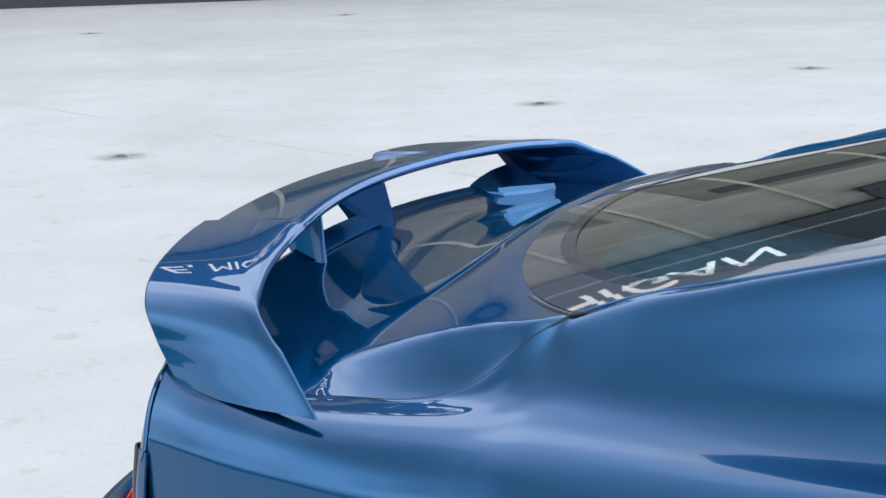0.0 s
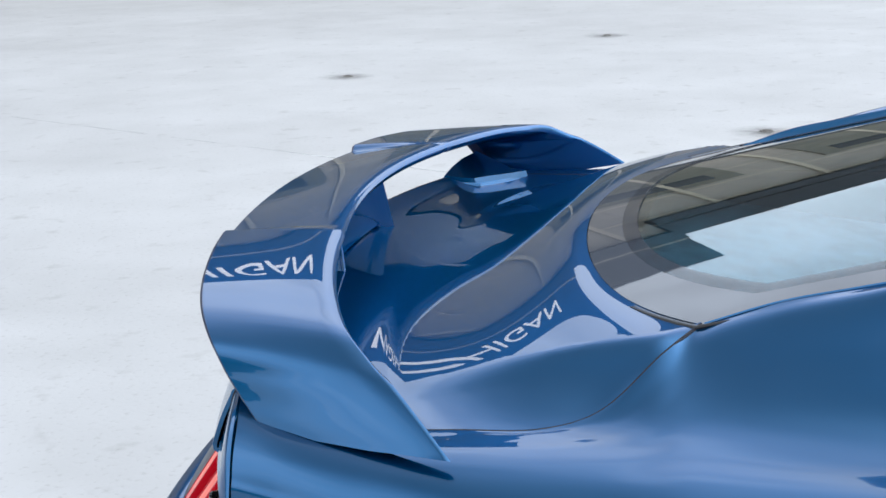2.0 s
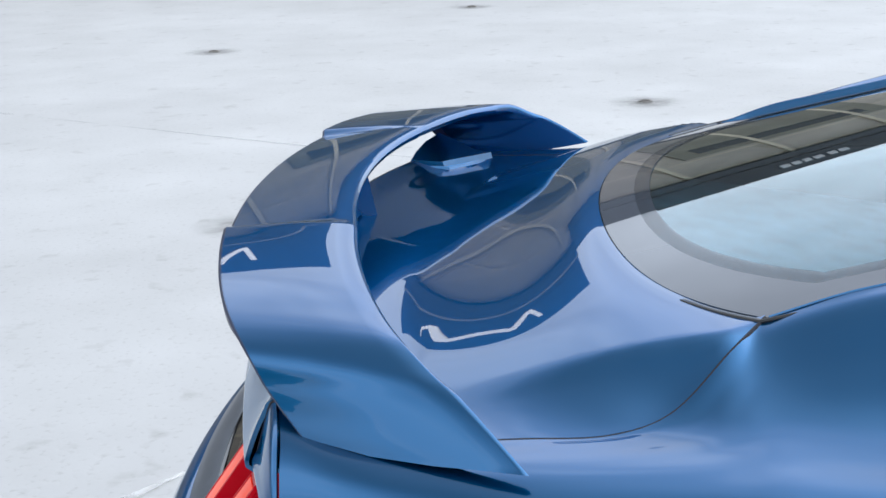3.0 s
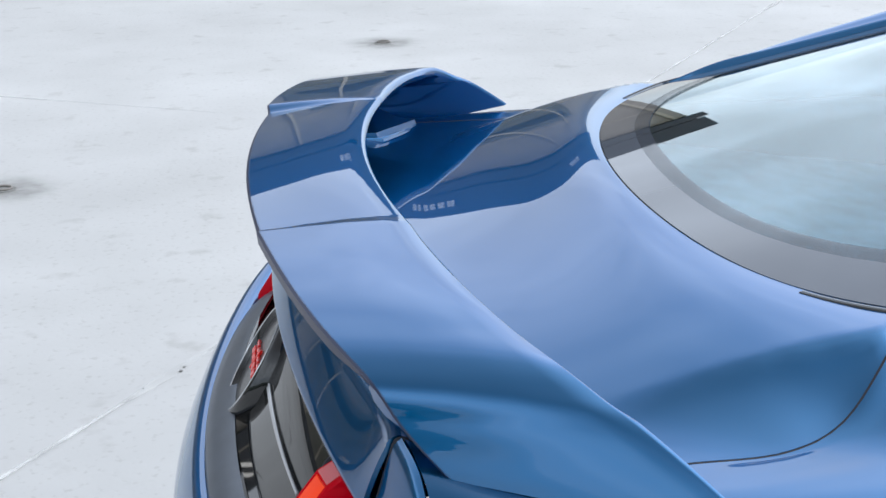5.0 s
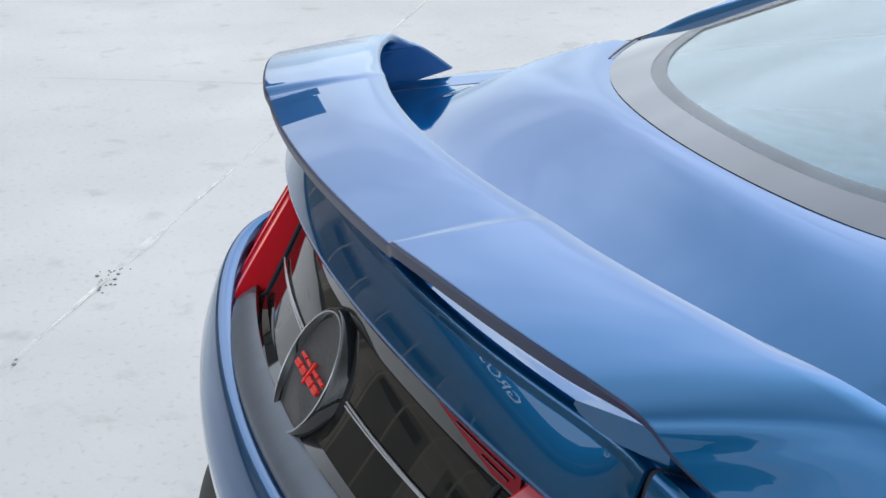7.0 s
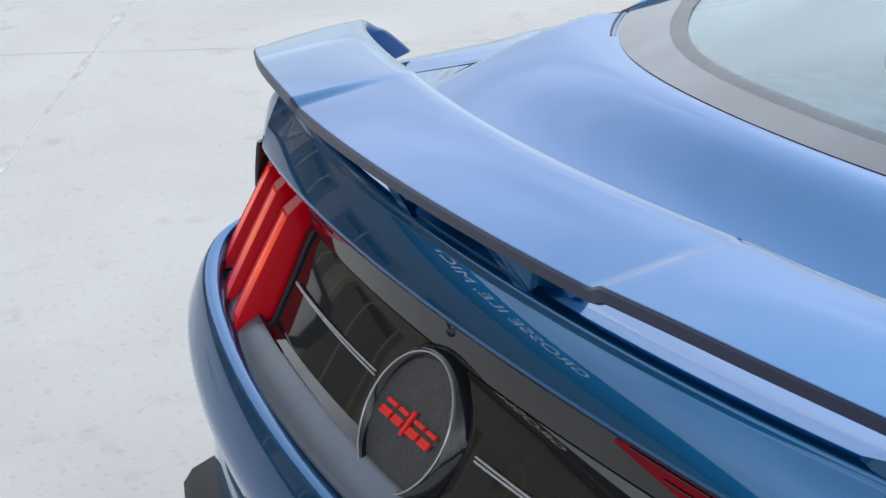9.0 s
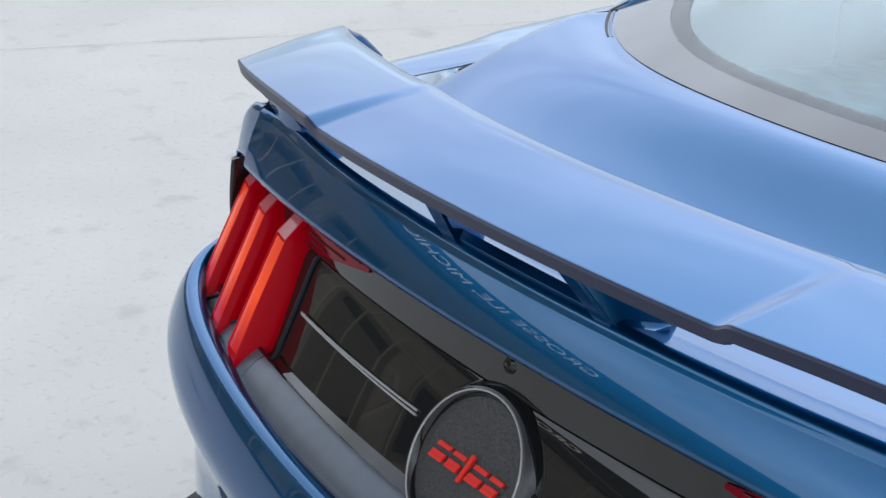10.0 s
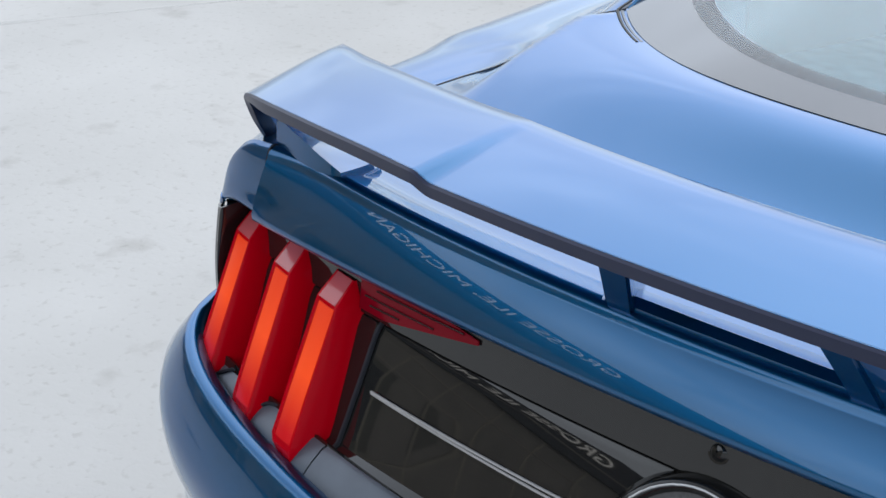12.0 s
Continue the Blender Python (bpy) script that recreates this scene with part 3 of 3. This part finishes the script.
def build_tail():
    p = part("rear_panel", tail_sheet(PANEL, -0.755, 0.755, drop=0.05), BLACK, CAR, "gloss black panel", thick=-0.006, angle=30)
    part("header_strip", tail_sheet(HEADER, -0.755, 0.755, drop=0.05), BLACK, p, thick=-0.006, angle=30)
    part("lower_ledge", tail_sheet(LEDGE, -0.431, 0.431, drop=-0.0), SATIN, p, "satin grey ledge", thick=-0.005, angle=50)
    part("panel_floor", tail_sheet([(0.246, 0.858), (0.238, 0.84), (0.24, 0.80)], -0.755, 0.755, drop=-0.02), BLACK, p, thick=-0.004)
    for side in (1, -1):
        for way in (1, -1):  # two fine lines that part towards the badge
            strip = [rear(side * (0.112 + 0.296 * k / 16), 0.2912 + 0.0009 * way * (1 - k / 16), 0.918 + way * (0.0010 + 0.0013 * (1 - k / 16)), drop=0.025) for k in range(17)]
            part("trim_strip", tube(strip, 0.0015, 6), CHROME, p, "thin bright strip")
        def strip_at(x, k, proud):
            """A point of the header strip, k from its foot to its top."""
            q = rear(x, 0.3270 + 0.0065 * k - proud, 0.984 + 0.047 * k, drop=0.05)
            return Vector((side * q.x, q.y, q.z))
        tint = [[strip_at(0.47 - 0.19 * i / 16, a + (b - a) * j / 4, 0.0022) for j in range(5)]
                for i, (a, b) in enumerate((0.02 + 0.5 * max(0, i - 4) / 12, 0.98 - 0.36 * max(0, i - 4) / 12) for i in range(17))]
        part("red_lens_edge", sheet(tint), DEEPRED, p, "deep red lens running in from the lamp", thick=0.0015)
        for k, ends in ((0.8, (0.46, 0.36)), (0.6, (0.44, 0.30)), (0.38, (0.46, 0.345)), (0.2, (0.45, 0.40))):  # moulded steps in the lens
            rib = [strip_at(ends[0] + (ends[1] - ends[0]) * i / 8, k + 0.03 * i / 8, 0.003) for i in range(9)]
            part("lens_rib", tube(rib, 0.0012, 5), HOUSING, p)
        seam = [rear(side * 0.432, y - 0.002, z, drop=0.05) for y, z in PANEL] + [rear(side * 0.42, 0.205, 0.835, drop=0)]
        part("seam", tube(bend(seam, 4), 0.003, 6), GAP, p)
    m = Matrix.Translation((0, 0.333, 1.010)) @ Matrix.Rotation(radians(66), 4, "X")
    part("camera_lens", lathe([(0.001, 0.006), (0.005, 0.0055), (0.0075, 0.003), (0.009, 0.001), (0.011, 0.001), (0.012, -0.012)], m, 24), BLACK, p)
    # round badge on the middle of the panel
    m = Matrix.Translation((0, 0.273, 0.913)) @ Matrix.Rotation(radians(58), 4, "X")
    b = part("badge", lathe([(0.094, -0.030), (0.092, -0.012), (0.085, -0.002), (0.081, 0.001), (0.077, 0.001), (0.075, -0.001), (0.073, -0.006)], m), BLACK, p, "round black badge with a raised rim")
    part("badge_disc", lathe([(0.0735, -0.006), (0.03, -0.005), (0.001, -0.005)], m), CARBON, b)
    part("rim_ring", lathe([(0.0798, 0.0008), (0.0793, 0.0020), (0.0780, 0.0020), (0.0775, 0.0008)], m), CHROME, b)
    x = -0.052
    for w, gap in ((0.022, 0.005), (0.020, 0.004), (0.006, 0.004), (0.021, 0.005), (0.020, 0.0)):
        h = 0.010 if w > 0.01 else 0.016
        s = 0.004
        for top, foot in (((h, h - 0.005), (0.0025 - h * 0.3, -0.0025 - h * 0.3), (0.005 - h, -h)) if w > 0.01 else ((h, -h),)):
            q = [(x + s * top / h, top), (x + w + s * top / h, top), (x + w + s * foot / h, foot), (x + s * foot / h, foot)]
            low, high = [m @ Vector((a, c, -0.005)) for a, c in q], [m @ Vector((a, c, -0.001)) for a, c in q]
            part("red_mark", prism(low, high, 0.0006), REDPAINT, b, "red slanted mark")
        x += w + gap


build_tail()


def lamp_bar(x_low, x_high, side, lamp, width=0.041):
    """One upright lens: proud rims round a sunk light guide, inner flank, sloped cap and a pointed foot."""
    def at(x, y, z):
        q = rear(x, y, z, 0.262, 0.0)
        return Vector((side * q.x, q.y, q.z))
    zs = ((0.836, 0.206, 0.40, 0), (0.850, 0.208, 0.9, 0), (0.856, 0.211, 1.0, 1), (0.90, 0.240, 1.0, 1), (0.95, 0.274, 1.0, 1), (0.975, 0.291, 1.0, 1), (0.979, 0.294, 1.0, 0), (0.998, 0.322, 0.9, 0))
    grid, face, cap = [], [], []
    for z, y, k, deep in zs:
        t = (z - 0.836) / 0.162
        x = x_low + (x_high - x_low) * t
        w = width * k
        sink = 0.003 * deep
        grid.append([at(x - 0.014, y + 0.055, z + 0.004), at(x - 0.006, y + 0.018, z), at(x - 0.001, y + 0.003, z), at(x + 0.0005, y, z), at(x + 0.0025, y, z), at(x + 0.0035, y + sink, z),
                     at(x + w - 0.007, y + sink, z), at(x + w - 0.0055, y, z), at(x + w - 0.0015, y, z), at(x + w + 0.001, y + 0.004, z), at(x + width + 0.006, y + 0.055, z + 0.004)])
        if deep:
            face.append([at(x + 0.004 + (w - 0.0115) * j / 6, y + sink - 0.0022 - 0.0008 * math.sin(math.pi * j / 6), z) for j in range(7)])
        elif z > 0.97:
            cap.append([at(x + 0.003 + (w - 0.008) * j / 3, y - 0.0008, z) for j in range(4)])
    bm = sheet(grid)
    bm.faces.new(bm.verts[:11])
    bar = part("lens", bm, LENS, lamp, thick=-0.002, angle=28)
    part("light_guide", sheet(face), GUIDE, bar, "orange-red light guide", thick=0.002, angle=15)
    part("lens_cap", sheet(cap), CAP, bar, "pinkish clear cap", thick=0.0006)
    foot = prism([at(x_low - 0.004, 0.200, 0.830), at(x_low + width * 0.5, 0.200, 0.829), at(x_low + width * 0.5, 0.23, 0.829), at(x_low - 0.02, 0.24, 0.830)],
                 [at(x_low - 0.006, 0.206, 0.836), at(x_low + width * 0.6, 0.206, 0.836), at(x_low + width * 0.6, 0.24, 0.836), at(x_low - 0.02, 0.24, 0.836)], 0.001)
    part("clear_edge", foot, CLEAR, bar)


def build_lamps():
    for side in (1, -1):
        shelf = part("lamp_ledge", tail_sheet(LEDGE[:5], *sorted((side * 0.4345, side * 0.70)), bow=0.25, drop=-0.0), SATIN, CAR, "satin grey ledge under the lamp", thick=-0.004, angle=50)
        for x in (0.525, 0.615):
            part("seam", tube([rear(side * (x + 0.02 * k), y - 0.001, z + 0.001, 0.25, 0.0) for k, (y, z) in enumerate(LEDGE[:4])], 0.0022, 6), GAP, shelf)
        lamp = part("tail_lamp", sheet([[Vector((side * q.x, q.y, q.z)) for q in (rear(x, 0.270 + 0.6 * (z - 0.87), z, 0.25, 0.02) for z in (0.85, 0.90, 0.95, 0.99))] for x in (0.44, 0.5, 0.56, 0.62, 0.68, 0.735)]),
                    HOUSING, CAR, "triple-bar red tail lamp in a black housing", thick=-0.01)
        black = [[(0.729, 0.480, z + 0.006), (0.737, 0.428, z + 0.004), (0.741, 0.424, z), (0.748, 0.428, z), (0.752, 0.436, z)] for z in (0.985, 0.95, 0.92, 0.89, 0.866)]
        black = [[(x + 0.1 * (0.985 - z), y - 0.004 * math.sin(k * 0.8), z) for x, y, z in p] for k, p in enumerate(black)]
        part("lamp_surround", sheet(net(black, 4, 4, side)), BLACK, lamp, "gloss black surround", thick=-0.003, angle=60)
        outer = [[(0.752, 0.435, 0.988), (0.763, 0.441, 0.990), (0.774, 0.456, 0.990)], [(0.7565, 0.430, 0.95), (0.770, 0.438, 0.95), (0.783, 0.456, 0.95)],
                 [(0.760, 0.428, 0.915), (0.776, 0.438, 0.915), (0.791, 0.457, 0.915)], [(0.764, 0.430, 0.880), (0.780, 0.440, 0.878), (0.797, 0.458, 0.876)], [(0.766, 0.432, 0.86), (0.782, 0.442, 0.857), (0.799, 0.459, 0.854)]]
        part("quarter_edge", sheet(net(outer, 4, 4, side)), PAINT, lamp, "body-coloured edge beside the lamp", thick=-0.003, angle=60)
        for low, high in ((0.460, 0.483), (0.552, 0.585), (0.655, 0.690)):
            lamp_bar(low, high, side, lamp)


build_lamps()


def build_bumper():
    prof = [(0.222, 0.816), (0.214, 0.826), (0.195, 0.8255), (0.1915, 0.8235), (0.1885, 0.820), (0.179, 0.805), (0.169, 0.785), (0.1625, 0.768), (0.160, 0.750), (0.161, 0.728), (0.168, 0.700), (0.180, 0.670), (0.188, 0.64), (0.188, 0.60), (0.184, 0.54), (0.20, 0.44), (0.26, 0.28)]
    rows = []
    for i in range(61):
        u = -1 + i / 30
        x = 0.842 * math.sin(u * math.pi / 2 * 0.96) / math.sin(math.pi / 2 * 0.96)
        row = []
        for y, z in prof:
            k = abs(u) ** 3
            hi = min(1, max(0, (z - 0.785) / 0.03))  # the upper edge sweeps up more than the bulge below it
            up = (0.047 + 0.008 * hi) * abs(x / 0.72) ** 2.2 - 0.033 * x * x if z > 0.7 else 0.02
            shrink = (0.02 + 0.08 * hi) * (1 - (0.83 - z) / 0.12 if z > 0.71 else 0)
            row.append(Vector((x * (1 - max(0, shrink) * k), y + (0.215 - 0.01 * hi) * x * x + 0.26 * k * k, z + up)))
        rows.append(row)
    part("rear_bumper", sheet(rows), PAINT, CAR, thick=0.004, angle=75)
    part("diffuser", tail_sheet([(0.195, 0.565), (0.150, 0.550), (0.134, 0.530), (0.142, 0.510), (0.185, 0.44), (0.20, 0.34), (0.5, 0.22)], -0.72, 0.72), RUBBER, CAR, "black lower diffuser with a lip", thick=0.006, angle=50)


build_bumper()


# ---- spoiler ----
OUTER_TE = [(0.325, 0.3015, 1.185), (0.40, 0.316, 1.183), (0.47, 0.332, 1.1785), (0.53, 0.348, 1.1735), (0.585, 0.366, 1.167), (0.635, 0.387, 1.158),
            (0.675, 0.410, 1.1425), (0.690, 0.4305, 1.112), (0.7035, 0.452, 1.087), (0.719, 0.474, 1.0655)]
OUTER_LE = [(0.325, 0.462, 1.1895), (0.39, 0.474, 1.1855), (0.47, 0.4925, 1.181), (0.548, 0.515, 1.1755), (0.6185, 0.541, 1.168), (0.688, 0.5735, 1.159),
            (0.727, 0.609, 1.137), (0.752, 0.636, 1.1205), (0.780, 0.669, 1.0955), (0.808, 0.704, 1.067)]


def blade_edges(x):
    """The inner part of the wing: its trailing and its leading edge; the step in the trailing edge lies at 0.31."""
    rise = min(1, max(0, (x - 0.300) / 0.022))
    rise = rise * rise * (3 - 2 * rise)
    return (Vector((x, 0.281 + 0.235 * x * x - 0.004 * rise, 1.1815 - 0.055 * x * x + 0.0092 * rise)),
            Vector((x, 0.4255 + 0.345 * x * x, 1.195 - 0.052 * x * x)))


def build_spoiler():
    sp = empty("spoiler")
    sp.parent = CAR
    sp.matrix_parent_inverse = CAR.matrix_world.inverted()
    sp["label"] = "body-coloured raised rear wing with turned-down ends"
    half = [blade_edges(x) for x in (0, 0.04, 0.08, 0.12, 0.16, 0.20, 0.24, 0.27, 0.295, 0.300, 0.305, 0.311, 0.317, 0.322)]
    half += list(zip(bend(OUTER_TE, 6), bend(OUTER_LE, 6)))
    full = [(Vector((-a.x, a.y, a.z)), Vector((-b.x, b.y, b.z))) for a, b in half[:0:-1]] + half
    grid, lip = [], []
    for i, (t, le) in enumerate(full):
        nxt, prv = full[min(i + 1, len(full) - 1)], full[max(i - 1, 0)]
        side = (nxt[0] + nxt[1] - prv[0] - prv[1])
        chord = le - t
        n = side.cross(chord).normalized()
        d = chord.normalized()
        th = 0.0165 - 0.0075 * min(1, max(0, (abs(t.x) - 0.60) / 0.11)) ** 1.5
        down = (nxt[0] - prv[0]).normalized() * (1 if t.x > 0 else -1)
        last = min(i, len(full) - 1 - i)
        sag = down * 0.011 * max(0, 1 - last / 22) ** 1.6
        row = [t, t + chord * 0.3 + n * 0.002 + sag, t + chord * 0.6 + n * 0.003 + sag * 0.8, t + chord * 0.85 + n * 0.002 + sag * 0.25, le, le + d * 0.004 - n * th * 0.15, le + d * 0.006 - n * th * 0.45,
               le + d * 0.003 - n * th * 0.82, le - d * 0.002 - n * th, t + chord * 0.6 - n * (th + 0.004) + sag * 0.8, t + chord * 0.15 - n * (th + 0.002) + sag * 0.6, t + d * 0.004 - n * min(th, 0.016) * 0.9]
        grid.append(row)
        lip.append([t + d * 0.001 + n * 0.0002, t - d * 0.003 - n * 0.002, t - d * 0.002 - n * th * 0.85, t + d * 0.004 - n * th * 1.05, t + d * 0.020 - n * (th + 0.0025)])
    bm = sheet(grid, close=True)
    bm.verts.ensure_lookup_table()
    w = len(grid[0])
    bm.faces.new(bm.verts[:w]), bm.faces.new(bm.verts[-w:])
    blade = part("wing_blade", bm, PAINT, sp, angle=40)
    # strip over the painted back edge, its darkness painted on
    part("trailing_edge_shade", sheet(lip), EDGE_SHADE, blade, "trailing edge strip coloured dark for the shade and reflections there", thick=-0.001)
    for side in (1, -1):
        def q(x, y, z):
            return (side * x, y, z)
        strut = prism([q(0.104, 0.346, 1.094), q(0.134, 0.346, 1.094), q(0.152, 0.392, 1.082), q(0.151, 0.412, 1.080), q(0.140, 0.414, 1.080), q(0.130, 0.395, 1.082)],
                      [q(0.085, 0.305, 1.160), q(0.118, 0.305, 1.160), q(0.134, 0.380, 1.169), q(0.133, 0.398, 1.170), q(0.124, 0.400, 1.170), q(0.112, 0.382, 1.169)], 0.003)
        part("strut", strut, PAINT, sp)
        # low foot under the turned-down end: back edge, back top, hollow top, ledge, front foot
        foot = [[q(0.524, 0.404, 1.076), q(0.528, 0.411, 1.091), q(0.530, 0.430, 1.0885), q(0.532, 0.450, 1.0865), q(0.534, 0.465, 1.0855), q(0.535, 0.469, 1.074)],
                [q(0.560, 0.410, 1.076), q(0.563, 0.416, 1.099), q(0.565, 0.440, 1.0935), q(0.567, 0.465, 1.086), q(0.569, 0.484, 1.083), q(0.570, 0.488, 1.070)],
                [q(0.605, 0.421, 1.074), q(0.608, 0.426, 1.107), q(0.611, 0.455, 1.096), q(0.614, 0.484, 1.083), q(0.617, 0.508, 1.078), q(0.618, 0.512, 1.064)],
                [q(0.660, 0.440, 1.070), q(0.662, 0.444, 1.112), q(0.667, 0.475, 1.097), q(0.671, 0.508, 1.079), q(0.675, 0.537, 1.073), q(0.676, 0.541, 1.058)]]
        bm = sheet(foot)
        bm.verts.ensure_lookup_table()
        bm.faces.new(bm.verts[:6]), bm.faces.new(bm.verts[-6:])
        part("end_mount", bm, PAINT, sp, angle=32)
        plinth = prism([q(0.516, 0.402, 1.070), q(0.600, 0.416, 1.068), q(0.672, 0.446, 1.062), q(0.680, 0.548, 1.048), q(0.620, 0.522, 1.060), q(0.530, 0.478, 1.066)],
                       [q(0.519, 0.403, 1.080), q(0.600, 0.418, 1.077), q(0.670, 0.448, 1.070), q(0.678, 0.546, 1.057), q(0.620, 0.518, 1.069), q(0.533, 0.475, 1.077)], 0.002)
        part("mount_plinth", plinth, PAINT, sp)
    rows = []
    for k in range(31):
        x = -0.155 + 0.31 * k / 30
        up = min(1, (0.156 - abs(x)) / 0.03)  # runs out thinly at both ends
        rows.append([rear(x, y, 1.095 + h * up, 0.23) for y, h in ((0.345, 0.0), (0.343, 0.010), (0.352, 0.016), (0.375, 0.011), (0.39, 0.0))])
    base = sheet(rows)
    part("strut_base", base, PAINT, sp, thick=-0.004)


build_spoiler()


# ---- the rest of the car ----
def build_front():
    secs = []
    for y, zr, xr, zs, xs in ((1.80, 1.392, 0.53, 1.03, 0.90), (2.2, 1.40, 0.54, 1.02, 0.955), (2.6, 1.37, 0.55, 1.0, 0.955), (3.2, 1.06, 0.62, 0.97, 0.95), (3.9, 1.0, 0.6, 0.92, 0.94), (4.5, 0.88, 0.55, 0.80, 0.88), (4.78, 0.66, 0.45, 0.6, 0.7)):
        right = [(0, y, zr), (0.3, y, zr - 0.012), (xr, y, zr - 0.04), ((xr + xs) / 2, y, (zr + zs) / 2 - 0.02), (xs - 0.05, y, zs), (xs, y, zs - 0.1), (xs, y, 0.6), (xs - 0.03, y, 0.22)]
        secs.append([Vector((-a, b, c)) for a, b, c in right[:0:-1]] + [Vector(p) for p in right])
    part("front_body", sheet(net(secs, 5, 3)), PAINT, CAR, thick=0.004)
    part("floor_pan", block((-0.85, 0.4, 0.2), (0.85, 4.6, 0.26)), RUBBER, CAR)
    for x in (-0.83, 0.83):
        for y in (1.13, 3.85):
            m = Matrix.Translation((x, y, 0.345 + 0.0166 * x)) @ Matrix.Rotation(radians(90), 4, "Y")
            tyre = part("wheel", lathe([(0.24, -0.12), (0.33, -0.12), (0.345, -0.10), (0.345, 0.10), (0.33, 0.12), (0.24, 0.12), (0.24, -0.12)], m, 40), TYRE, CAR, "black tyre")
            part("rim", lathe([(0.001, 0.05), (0.06, 0.06), (0.2, 0.07), (0.238, 0.11), (0.238, -0.11), (0.001, -0.10)], m, 40), RIM, tyre)


build_front()
tagged(CAR, "metallic blue fastback coupe with raised rear wing parked on pale concrete", "car")
# the apron drains sideways: the body leans by under a degree
CAR.matrix_world = Matrix.Translation((0, 0.6, 1.1)) @ pose(0, 0, 0, 0, 0.95, 0.26) @ Matrix.Translation((0, -0.6, -1.1))
